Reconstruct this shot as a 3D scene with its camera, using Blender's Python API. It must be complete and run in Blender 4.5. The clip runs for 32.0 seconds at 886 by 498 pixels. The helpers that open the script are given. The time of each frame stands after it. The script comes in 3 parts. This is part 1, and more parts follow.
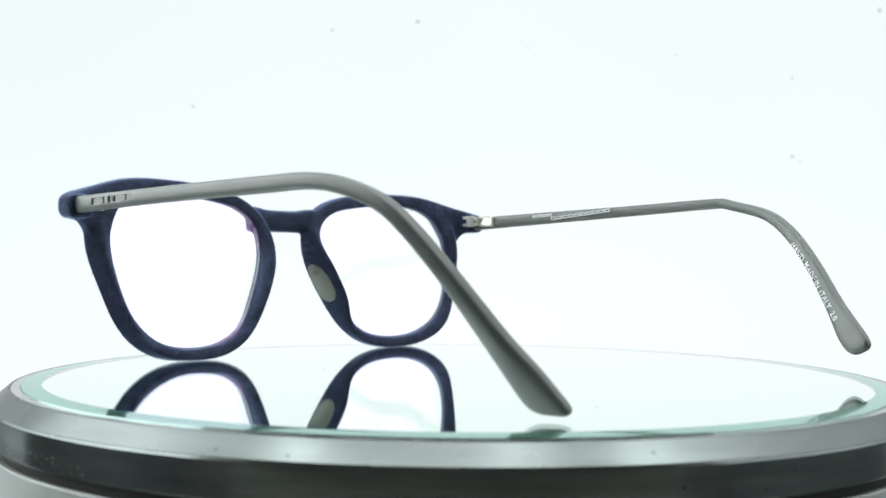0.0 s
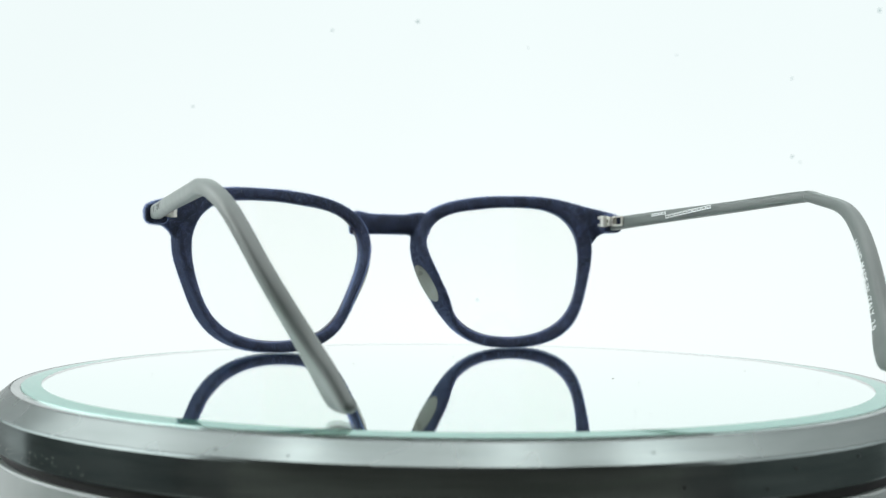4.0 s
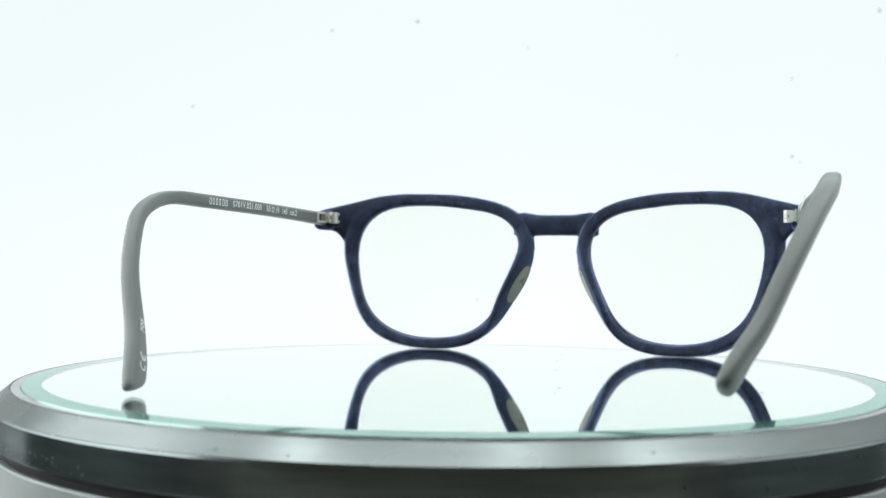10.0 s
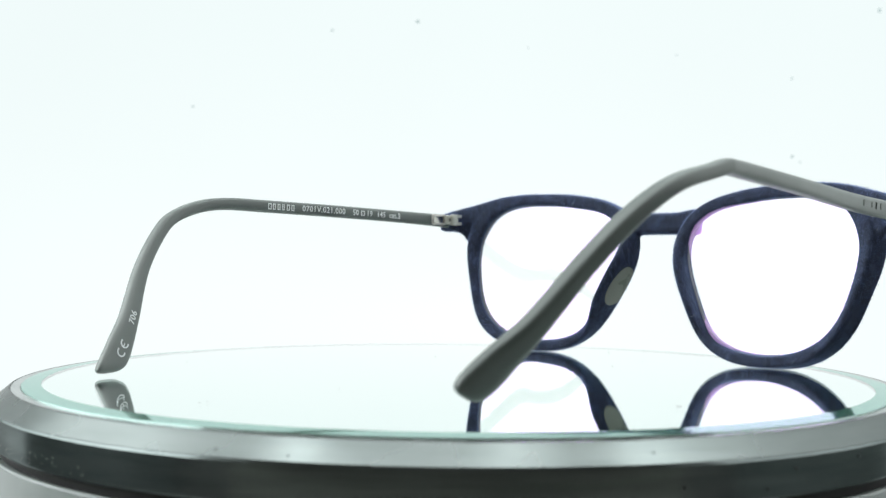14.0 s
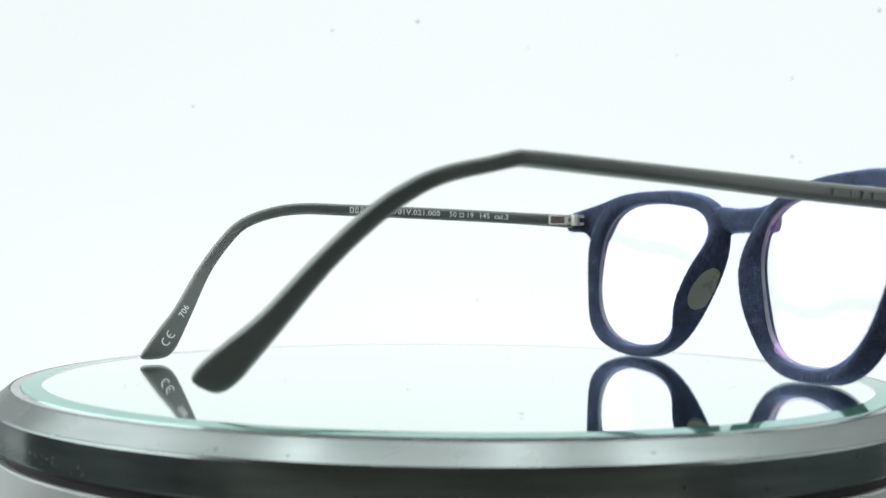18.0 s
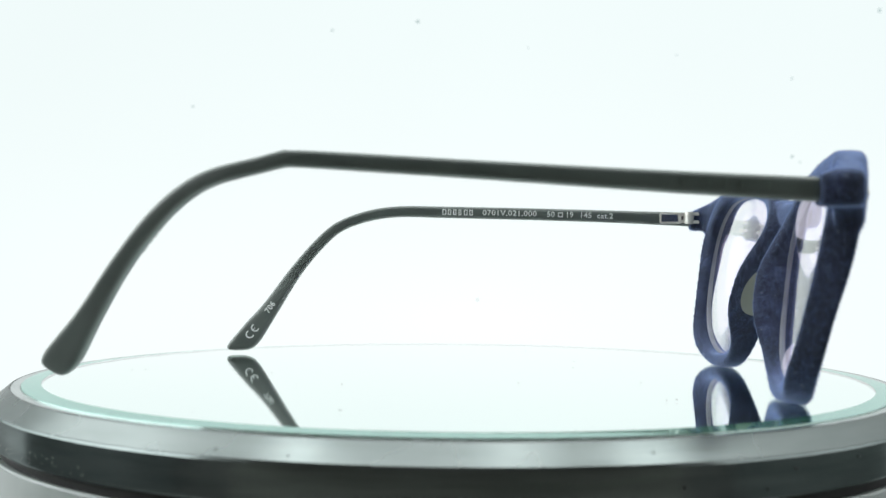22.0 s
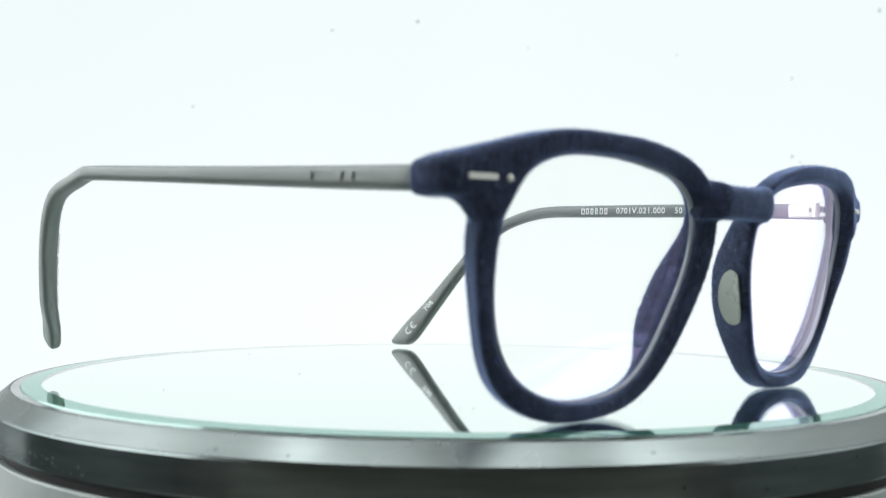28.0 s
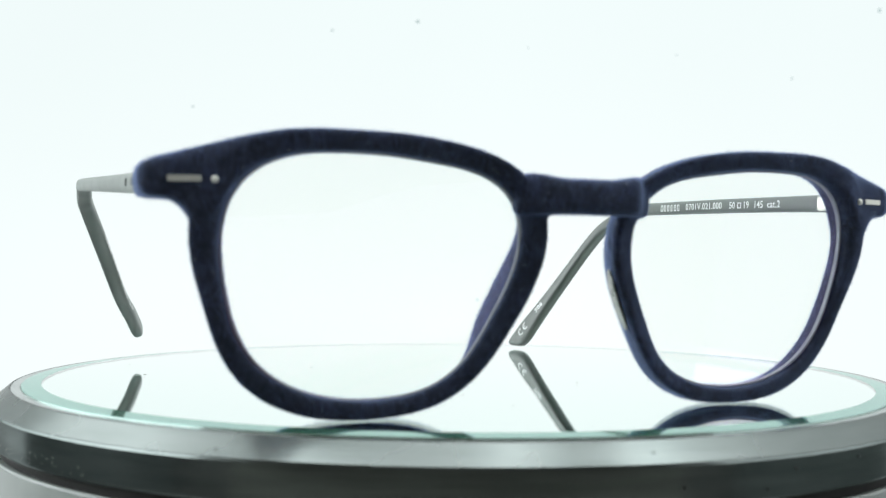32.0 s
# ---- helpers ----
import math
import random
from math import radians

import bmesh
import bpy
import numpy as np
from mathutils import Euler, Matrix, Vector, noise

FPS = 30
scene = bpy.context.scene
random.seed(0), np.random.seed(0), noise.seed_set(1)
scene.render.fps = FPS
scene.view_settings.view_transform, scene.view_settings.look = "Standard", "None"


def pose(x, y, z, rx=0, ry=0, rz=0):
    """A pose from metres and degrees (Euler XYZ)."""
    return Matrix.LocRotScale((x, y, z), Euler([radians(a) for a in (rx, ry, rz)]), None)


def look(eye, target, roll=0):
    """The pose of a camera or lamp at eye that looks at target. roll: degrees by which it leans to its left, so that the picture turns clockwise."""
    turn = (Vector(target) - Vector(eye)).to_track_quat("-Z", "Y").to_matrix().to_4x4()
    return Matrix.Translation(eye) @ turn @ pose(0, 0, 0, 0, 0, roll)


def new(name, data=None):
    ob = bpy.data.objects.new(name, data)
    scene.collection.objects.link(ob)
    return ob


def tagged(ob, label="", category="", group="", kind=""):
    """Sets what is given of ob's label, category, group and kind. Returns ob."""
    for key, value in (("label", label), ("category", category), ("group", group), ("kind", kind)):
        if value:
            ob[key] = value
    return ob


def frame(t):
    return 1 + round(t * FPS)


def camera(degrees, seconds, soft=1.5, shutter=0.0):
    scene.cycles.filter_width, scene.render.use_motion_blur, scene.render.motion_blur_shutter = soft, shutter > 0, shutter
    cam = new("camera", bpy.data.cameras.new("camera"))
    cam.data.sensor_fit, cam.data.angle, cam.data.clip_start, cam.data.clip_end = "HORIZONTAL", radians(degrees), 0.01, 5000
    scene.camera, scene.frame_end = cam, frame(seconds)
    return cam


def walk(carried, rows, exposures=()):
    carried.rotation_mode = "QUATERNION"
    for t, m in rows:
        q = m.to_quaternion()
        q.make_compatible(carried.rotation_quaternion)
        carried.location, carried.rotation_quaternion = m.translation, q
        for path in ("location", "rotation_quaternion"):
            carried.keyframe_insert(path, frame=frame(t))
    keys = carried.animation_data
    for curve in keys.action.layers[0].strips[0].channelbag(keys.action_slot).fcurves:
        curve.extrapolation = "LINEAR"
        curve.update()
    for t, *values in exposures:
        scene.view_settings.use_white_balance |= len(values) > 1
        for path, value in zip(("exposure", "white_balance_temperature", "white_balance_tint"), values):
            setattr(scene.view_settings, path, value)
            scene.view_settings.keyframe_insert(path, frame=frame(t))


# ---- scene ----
# Spectacles turning on a mirror-topped turntable inside a white light booth.
# Lengths below are in millimetres where a name ends in _mm or a shape is given to MM.
MM = 0.001

# ---- camera ----
cam = camera(43.15, 32.0, soft=1.25)
EYE = Vector((0.0, -0.25548, 0.02531))
AIM = EYE + Vector((-0.01312, 0.99985, 0.01104))
cam.data.dof.use_dof, cam.data.dof.focus_distance = True, 0.265
cam.data.dof.aperture_fstop = cam.data.lens / 1.6
walk(cam, [(0, look(EYE, AIM, 0.507)), (32, look(EYE, AIM, 0.507))])

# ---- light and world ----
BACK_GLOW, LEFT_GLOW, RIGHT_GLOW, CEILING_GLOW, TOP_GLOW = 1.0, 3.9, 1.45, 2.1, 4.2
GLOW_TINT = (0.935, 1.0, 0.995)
scene.view_settings.exposure = 0.0
world = bpy.data.worlds.new("room_air")
scene.world = world
world.use_nodes = True
world.node_tree.nodes["Background"].inputs[0].default_value = (0.19, 0.2, 0.195, 1)
world.node_tree.nodes["Background"].inputs[1].default_value = 0.9


# ---- materials ----
def material(name):
    m = bpy.data.materials.new(name)
    m.use_nodes = True
    nt = m.node_tree
    nt.nodes.clear()
    out = nt.nodes.new("ShaderNodeOutputMaterial")
    return m, nt, out


def node(nt, kind, **values):
    n = nt.nodes.new(kind)
    for key, value in values.items():
        n.inputs[key.replace("_", " ")].default_value = value
    return n


def noise_of(nt, scale, detail=4, space="Object"):
    co = nt.nodes.new("ShaderNodeTexCoord")
    tex = node(nt, "ShaderNodeTexNoise", Scale=scale, Detail=detail)
    nt.links.new(co.outputs[space], tex.inputs["Vector"])
    return tex


def ramp_of(nt, source, stops):
    r = nt.nodes.new("ShaderNodeValToRGB")
    while len(r.color_ramp.elements) < len(stops):
        r.color_ramp.elements.new(0.5)
    for e, (p, col) in zip(r.color_ramp.elements, stops):
        e.position, e.color = p, (*col, 1)
    nt.links.new(source, r.inputs["Fac"])
    return r


def bump_of(nt, source, strength, distance):
    b = node(nt, "ShaderNodeBump", Strength=strength, Distance=distance)
    nt.links.new(source, b.inputs["Height"])
    return b


def glance(nt, power, most):
    """Grows from 0 seen square on to most seen edge on, for gloss."""
    facing = node(nt, "ShaderNodeLayerWeight", Blend=0.5)
    rise = nt.nodes.new("ShaderNodeMath")
    rise.operation = "POWER"
    rise.inputs[1].default_value = power
    nt.links.new(facing.outputs["Facing"], rise.inputs[0])
    scale = nt.nodes.new("ShaderNodeMath")
    scale.operation = "MULTIPLY"
    scale.inputs[1].default_value = most
    nt.links.new(rise.outputs[0], scale.inputs[0])
    return scale.outputs[0]


def surface(name, low, high, scale, rough, metal=0.0, bump=0.1, bump_scale=None, bump_dist=0.0001, spread=0.25, sheen=None, spec=0.5):
    """A plain solid surface: two tones mixed by noise, with uneven gloss and fine relief."""
    m, nt, out = material(name)
    p = node(nt, "ShaderNodeBsdfPrincipled", Metallic=metal)
    p.inputs["Specular IOR Level"].default_value = spec
    n = noise_of(nt, scale)
    c = ramp_of(nt, n.outputs["Fac"], [(0.5 - spread, low), (0.5 + spread, high)])
    nt.links.new(c.outputs["Color"], p.inputs["Base Color"])
    r = ramp_of(nt, n.outputs["Fac"], [(0.3, (rough * 0.85,) * 3), (0.7, (min(1, rough * 1.12),) * 3)])
    nt.links.new(r.outputs["Color"], p.inputs["Roughness"])
    fine = noise_of(nt, bump_scale or scale * 12, 3)
    nt.links.new(bump_of(nt, fine.outputs["Fac"], bump, bump_dist).outputs["Normal"], p.inputs["Normal"])
    if sheen:
        p.inputs["Sheen Weight"].default_value = sheen[0]
        p.inputs["Sheen Roughness"].default_value = sheen[1]
        p.inputs["Sheen Tint"].default_value = (*sheen[2], 1)
    nt.links.new(p.outputs["BSDF"], out.inputs["Surface"])
    return m


def glow(name, color, strength, mottled=0.03, core=None):
    """A lit diffuser sheet, faintly cloudy; core: place, reach and extra of a brighter zone painted into its glow."""
    m, nt, out = material(name)
    e = node(nt, "ShaderNodeEmission", Strength=strength)
    n = noise_of(nt, 3.0, 2)
    c = ramp_of(nt, n.outputs["Fac"], [(0.3, tuple(v * (1 - mottled) for v in color)), (0.7, color)])
    last = c.outputs["Color"]
    if core:
        co = nt.nodes.new("ShaderNodeTexCoord")
        shift = nt.nodes.new("ShaderNodeMapping")
        shift.inputs["Location"].default_value = core[0]
        shift.inputs["Scale"].default_value = core[1]
        ball = nt.nodes.new("ShaderNodeTexGradient")
        ball.gradient_type = "QUADRATIC_SPHERE"
        nt.links.new(co.outputs["Object"], shift.inputs["Vector"])
        nt.links.new(shift.outputs["Vector"], ball.inputs["Vector"])
        add = nt.nodes.new("ShaderNodeMixRGB")
        add.blend_type = "ADD"
        nt.links.new(ball.outputs["Fac"], add.inputs["Fac"])
        nt.links.new(last, add.inputs["Color1"])
        add.inputs["Color2"].default_value = (*core[2], 1)
        last = add.outputs["Color"]
    nt.links.new(last, e.inputs["Color"])
    nt.links.new(e.outputs["Emission"], out.inputs["Surface"])
    return m


def velvet_material():
    """Flocked navy acetate: dark pile, pale fuzz at grazing light, worn brush marks and lint."""
    m, nt, out = material("navy_flock")
    p = node(nt, "ShaderNodeBsdfPrincipled", Roughness=0.95)
    p.inputs["Specular IOR Level"].default_value = 0.08
    big = noise_of(nt, 260, 5)
    c = ramp_of(nt, big.outputs["Fac"], [(0.3, (0.029, 0.035, 0.052)), (0.55, (0.04, 0.048, 0.078)), (0.75, (0.058, 0.07, 0.126))])
    lint = noise_of(nt, 1500, 1)
    mark = ramp_of(nt, lint.outputs["Fac"], [(0.75, (0, 0, 0)), (0.79, (0.5, 0.5, 0.5))])
    mix = nt.nodes.new("ShaderNodeMixRGB")
    mix.inputs["Color2"].default_value = (0.3, 0.32, 0.4, 1)
    nt.links.new(mark.outputs["Color"], mix.inputs["Fac"])
    co = nt.nodes.new("ShaderNodeTexCoord")
    comb = nt.nodes.new("ShaderNodeMapping")
    comb.inputs["Rotation"].default_value = (0.0, 0.5, 0.0)
    comb.inputs["Scale"].default_value = (2600, 1500, 700)
    nt.links.new(co.outputs["Object"], comb.inputs["Vector"])
    nap = node(nt, "ShaderNodeTexNoise", Scale=1.0, Detail=3.0)
    nt.links.new(comb.outputs["Vector"], nap.inputs["Vector"])
    tone = ramp_of(nt, nap.outputs["Fac"], [(0.3, (0.68, 0.68, 0.7)), (0.55, (1, 1, 1)), (0.75, (1.6, 1.56, 1.5))])
    brushed = nt.nodes.new("ShaderNodeMixRGB")
    brushed.blend_type = "MULTIPLY"
    brushed.inputs["Fac"].default_value = 1.0
    nt.links.new(c.outputs["Color"], brushed.inputs["Color1"])
    nt.links.new(tone.outputs["Color"], brushed.inputs["Color2"])
    nt.links.new(brushed.outputs["Color"], mix.inputs["Color1"])
    nt.links.new(mix.outputs["Color"], p.inputs["Base Color"])
    p.inputs["Sheen Weight"].default_value = 1.0
    p.inputs["Sheen Roughness"].default_value = 0.34
    p.inputs["Sheen Tint"].default_value = (0.46, 0.6, 1.0, 1)
    fine = noise_of(nt, 4200, 3)
    nt.links.new(bump_of(nt, fine.outputs["Fac"], 0.5, 0.00012).outputs["Normal"], p.inputs["Normal"])
    nt.links.new(p.outputs["BSDF"], out.inputs["Surface"])
    return m


def fibre_material():
    """Fine dyed fibres: dark in reflected light, blue where light comes through them."""
    m, nt, out = material("flock_fibre")
    d = node(nt, "ShaderNodeBsdfDiffuse", Roughness=1.0)
    n = noise_of(nt, 500)
    c = ramp_of(nt, n.outputs["Fac"], [(0.3, (0.02, 0.025, 0.047)), (0.7, (0.037, 0.047, 0.092))])
    nt.links.new(c.outputs["Color"], d.inputs["Color"])
    t = node(nt, "ShaderNodeBsdfTranslucent", Color=(0.155, 0.215, 0.43, 1))
    both = nt.nodes.new("ShaderNodeAddShader")
    nt.links.new(d.outputs["BSDF"], both.inputs[0])
    nt.links.new(t.outputs["BSDF"], both.inputs[1])
    nt.links.new(both.outputs["Shader"], out.inputs["Surface"])
    return m


def dust_material():
    """A thin grey film that lets most of the sheet's light through."""
    m, nt, out = material("grey_dust")
    t = node(nt, "ShaderNodeBsdfTransparent")
    n = noise_of(nt, 900, 3)
    c = ramp_of(nt, n.outputs["Fac"], [(0.3, (0.5, 0.56, 0.56)), (0.7, (0.72, 0.78, 0.78))])
    nt.links.new(c.outputs["Color"], t.inputs["Color"])
    nt.links.new(t.outputs["BSDF"], out.inputs["Surface"])
    return m


def lens_material():
    """Thin demo lens with a purple anti-reflection coat."""
    m, nt, out = material("coated_lens")
    clear = node(nt, "ShaderNodeBsdfTransparent", Color=(0.965, 0.98, 0.963, 1))
    gloss = node(nt, "ShaderNodeBsdfGlossy", Color=(0.93, 0.93, 0.95, 1), Roughness=0.02)
    coat = node(nt, "ShaderNodeBsdfGlossy", Color=(0.075, 0.042, 0.093, 1), Roughness=0.02)
    mix = nt.nodes.new("ShaderNodeMixShader")
    nt.links.new(glance(nt, 10.0, 4.6), mix.inputs["Fac"])
    nt.links.new(clear.outputs["BSDF"], mix.inputs[1])
    nt.links.new(gloss.outputs["BSDF"], mix.inputs[2])
    both = nt.nodes.new("ShaderNodeAddShader")
    nt.links.new(mix.outputs["Shader"], both.inputs[0])
    nt.links.new(coat.outputs["BSDF"], both.inputs[1])
    nt.links.new(both.outputs["Shader"], out.inputs["Surface"])
    return m


def glass_material():
    """Greenish float glass: refracts to the silvering below, mirrors more at a glance."""
    m, nt, out = material("float_glass")
    through_glass = node(nt, "ShaderNodeBsdfRefraction", Color=(0.935, 0.98, 0.965, 1), Roughness=0.0, IOR=1.5)
    gloss = node(nt, "ShaderNodeBsdfGlossy", Color=(1, 1, 1, 1), Roughness=0.0)
    mix = nt.nodes.new("ShaderNodeMixShader")
    nt.links.new(glance(nt, 8.0, 1.6), mix.inputs["Fac"])
    nt.links.new(through_glass.outputs["BSDF"], mix.inputs[1])
    nt.links.new(gloss.outputs["BSDF"], mix.inputs[2])
    nt.links.new(mix.outputs["Shader"], out.inputs["Surface"])
    return m


def bevel_material():
    """Thick glass seen edgeways: pale green body under a clear polish."""
    m, nt, out = material("green_glass_edge")
    body = node(nt, "ShaderNodeBsdfPrincipled", Roughness=0.5)
    n = noise_of(nt, 60, 4)
    c = ramp_of(nt, n.outputs["Fac"], [(0.3, (0.1, 0.38, 0.25)), (0.7, (0.14, 0.46, 0.3))])
    nt.links.new(c.outputs["Color"], body.inputs["Base Color"])
    gloss = node(nt, "ShaderNodeBsdfGlossy", Color=(0.5, 0.64, 0.615, 1), Roughness=0.07)
    mix = nt.nodes.new("ShaderNodeMixShader")
    mix.inputs["Fac"].default_value = 0.85
    nt.links.new(body.outputs["BSDF"], mix.inputs[1])
    nt.links.new(gloss.outputs["BSDF"], mix.inputs[2])
    polish = node(nt, "ShaderNodeBsdfGlossy", Color=(0.97, 1.0, 0.995, 1), Roughness=0.03)
    over = nt.nodes.new("ShaderNodeMixShader")
    nt.links.new(glance(nt, 16.0, 1.0), over.inputs["Fac"])
    nt.links.new(mix.outputs["Shader"], over.inputs[1])
    nt.links.new(polish.outputs["BSDF"], over.inputs[2])
    nt.links.new(over.outputs["Shader"], out.inputs["Surface"])
    return m


def metal_material(name, low, high, rough, edge=1.0, around=True):
    """Turned steel: streaks running round the axis, pits and smears."""
    m, nt, out = material(name)
    p = node(nt, "ShaderNodeBsdfPrincipled", Metallic=1.0)
    p.inputs["Specular Tint"].default_value = (edge, edge, edge, 1)
    co = nt.nodes.new("ShaderNodeTexCoord")
    stretch = nt.nodes.new("ShaderNodeMapping")
    stretch.inputs["Scale"].default_value = (14, 14, 160) if around else (60, 60, 60)
    nt.links.new(co.outputs["Object"], stretch.inputs["Vector"])
    streak = node(nt, "ShaderNodeTexNoise", Scale=3.0, Detail=6.0)
    nt.links.new(stretch.outputs["Vector"], streak.inputs["Vector"])
    c = ramp_of(nt, streak.outputs["Fac"], [(0.3, low), (0.7, high)])
    nt.links.new(c.outputs["Color"], p.inputs["Base Color"])
    smear = noise_of(nt, 40, 5)
    r = ramp_of(nt, smear.outputs["Fac"], [(0.3, (rough * 0.7,) * 3), (0.7, (rough * 1.35,) * 3)])
    nt.links.new(r.outputs["Color"], p.inputs["Roughness"])
    nt.links.new(bump_of(nt, streak.outputs["Fac"], 0.04, 0.00005).outputs["Normal"], p.inputs["Normal"])
    nt.links.new(p.outputs["BSDF"], out.inputs["Surface"])
    return m


VELVET = velvet_material()
LENS = lens_material()
GLASS = glass_material()
BEVEL = bevel_material()
# Pale matte edge wall, added to lighten a dark line at the far edge.
EDGE_FILL = surface("pale_edge_fill", (0.74, 0.83, 0.81), (0.82, 0.9, 0.88), 200, 0.6, bump=0.05, bump_dist=0.00003)
RUBBER = surface("grey_rubber", (0.046, 0.062, 0.056), (0.06, 0.078, 0.071), 180, 0.42, bump=0.06, bump_scale=3500, bump_dist=0.00003, spec=1.0, sheen=(0.3, 0.5, (0.9, 1.0, 0.96)))
FIBRE = fibre_material()
LINT = surface("pale_lint", (0.35, 0.38, 0.44), (0.75, 0.78, 0.82), 900, 0.9, bump=0.0, spec=0.1)
LENS_EDGE = surface("ground_lens_edge", (0.16, 0.168, 0.2), (0.24, 0.25, 0.295), 300, 0.35, bump=0.05, bump_dist=0.00003)
PAD = surface("grey_pad", (0.165, 0.175, 0.158), (0.235, 0.247, 0.225), 90, 0.3, bump=0.06, bump_dist=0.00003)
PRINT = surface("white_print", (0.72, 0.75, 0.75), (0.82, 0.85, 0.85), 900, 0.6, bump=0.03, bump_dist=0.00002)
SILVER = surface("bright_nickel", (0.72, 0.71, 0.66), (0.84, 0.83, 0.79), 400, 0.45, metal=0.55, bump=0.04, bump_dist=0.00003)
POLISHED = surface("polished_nickel", (0.34, 0.33, 0.3), (0.42, 0.41, 0.38), 400, 0.09, metal=1.0, bump=0.02, bump_dist=0.00002)
HINGE_DARK = surface("shaded_steel", (0.16, 0.155, 0.14), (0.25, 0.24, 0.22), 400, 0.4, metal=1.0, bump=0.05, bump_dist=0.00003)
STEEL = metal_material("turned_steel", (0.178, 0.2, 0.196), (0.218, 0.24, 0.236), 0.27, 0.6)
LIP = metal_material("lip_steel", (0.29, 0.315, 0.31), (0.35, 0.375, 0.37), 0.2, 1.0)
STEEL_DARK = metal_material("smoked_steel", (0.15, 0.172, 0.17), (0.235, 0.262, 0.26), 0.17, 0.4)
# Matte pale grey stands in for bright surroundings mirrored in the base.
STEEL_BASE = surface("pale_base_steel", (0.23, 0.255, 0.25), (0.36, 0.39, 0.38), 60, 0.35)
MIRROR = surface("silvering", (0.98, 0.995, 0.99), (0.985, 0.998, 0.995), 20, 0.004, metal=1.0, bump=0.0)
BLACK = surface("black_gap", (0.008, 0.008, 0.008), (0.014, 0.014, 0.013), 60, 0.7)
SHEET = glow("lit_back_sheet", (0.9, 0.99, 0.987), BACK_GLOW, core=((0.0, 5.0 * 0.2825, 0.0), (1.3, 5.0, 1.0), (0.12, 0.09, 0.09)))
LEFT_SHEET = glow("lit_side_sheet", GLOW_TINT, LEFT_GLOW)
RIGHT_SHEET = glow("dimmer_side_sheet", GLOW_TINT, RIGHT_GLOW)
TOP_SHEET = glow("lit_lamp_sheet", GLOW_TINT, TOP_GLOW)
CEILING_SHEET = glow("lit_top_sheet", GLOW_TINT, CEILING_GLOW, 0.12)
BOOTH_FLOOR = surface("pale_floor_sheet", (0.5, 0.51, 0.5), (0.58, 0.59, 0.58), 12, 0.6)
BOOTH_SKIRT = surface("grey_lower_panel", (0.145, 0.163, 0.16), (0.185, 0.203, 0.2), 10, 0.7)
BOOTH_SILL = surface("brown_grey_panel", (0.19, 0.188, 0.165), (0.24, 0.236, 0.21), 10, 0.7)
BOOTH_FRONT = surface("dark_booth_front", (0.12, 0.12, 0.116), (0.16, 0.157, 0.15), 10, 0.7)
ROOM_WALL = surface("dim_room_wall", (0.36, 0.353, 0.325), (0.43, 0.423, 0.39), 3, 0.9)
SPECK = dust_material()


# ---- mesh helpers ----
def part(name, bm, mat, parent=None, label="", smooth=True, sharp=38):
    me = bpy.data.meshes.new(name)
    bm.normal_update()
    bm.to_mesh(me)
    bm.free()
    me.materials.append(mat)
    if smooth:
        for f in me.polygons:
            f.use_smooth = True
        me.set_sharp_from_angle(angle=radians(sharp))
    ob = new(name, me)
    if parent:
        ob.parent = parent
    if label:
        tagged(ob, label=label)
    return ob


def empty(name):
    ob = new(name)
    ob.empty_display_size = 0.01
    return ob


def loft(rings, close_path=False, bm=None):
    """Joins rings of points, each ring closed, into a tube; open tubes get end caps."""
    bm = bm or bmesh.new()
    rows = [[bm.verts.new(Vector(p) * MM) for p in ring] for ring in rings]
    n, m = len(rows), len(rows[0])
    for i in range(n if close_path else n - 1):
        a, b = rows[i], rows[(i + 1) % n]
        for j in range(m):
            k = (j + 1) % m
            bm.faces.new((a[j], a[k], b[k], b[j]))
    if not close_path:
        bm.faces.new(rows[0][::-1])
        bm.faces.new(rows[-1])
    bmesh.ops.recalc_face_normals(bm, faces=bm.faces[:])
    return bm


def squircle(count, power):
    """Points of a rounded square of half-width 1."""
    pts = []
    for i in range(count):
        a = 2 * math.pi * (i + 0.5) / count
        c, s = math.cos(a), math.sin(a)
        pts.append((math.copysign(abs(c) ** power, c), math.copysign(abs(s) ** power, s)))
    return pts


def spun(profile, count=160, closed=False):
    """A solid of revolution about z from (radius, height) pairs in mm."""
    bm = bmesh.new()
    rows = []
    for r, z in profile:
        if r < 1e-6:
            rows.append([bm.verts.new((0, 0, z * MM))])
        else:
            rows.append([bm.verts.new((r * MM * math.cos(2 * math.pi * i / count), r * MM * math.sin(2 * math.pi * i / count), z * MM)) for i in range(count)])
    pairs = list(zip(rows, rows[1:] + rows[:1])) if closed else list(zip(rows, rows[1:]))
    for a, b in pairs:
        for i in range(count):
            k = (i + 1) % count
            if len(a) == 1 and len(b) == 1:
                continue
            if len(a) == 1:
                bm.faces.new((a[0], b[i], b[k]))
            elif len(b) == 1:
                bm.faces.new((a[i], b[0], a[k]))
            else:
                bm.faces.new((a[i], b[i], b[k], a[k]))
    bmesh.ops.recalc_face_normals(bm, faces=bm.faces[:])
    return bm


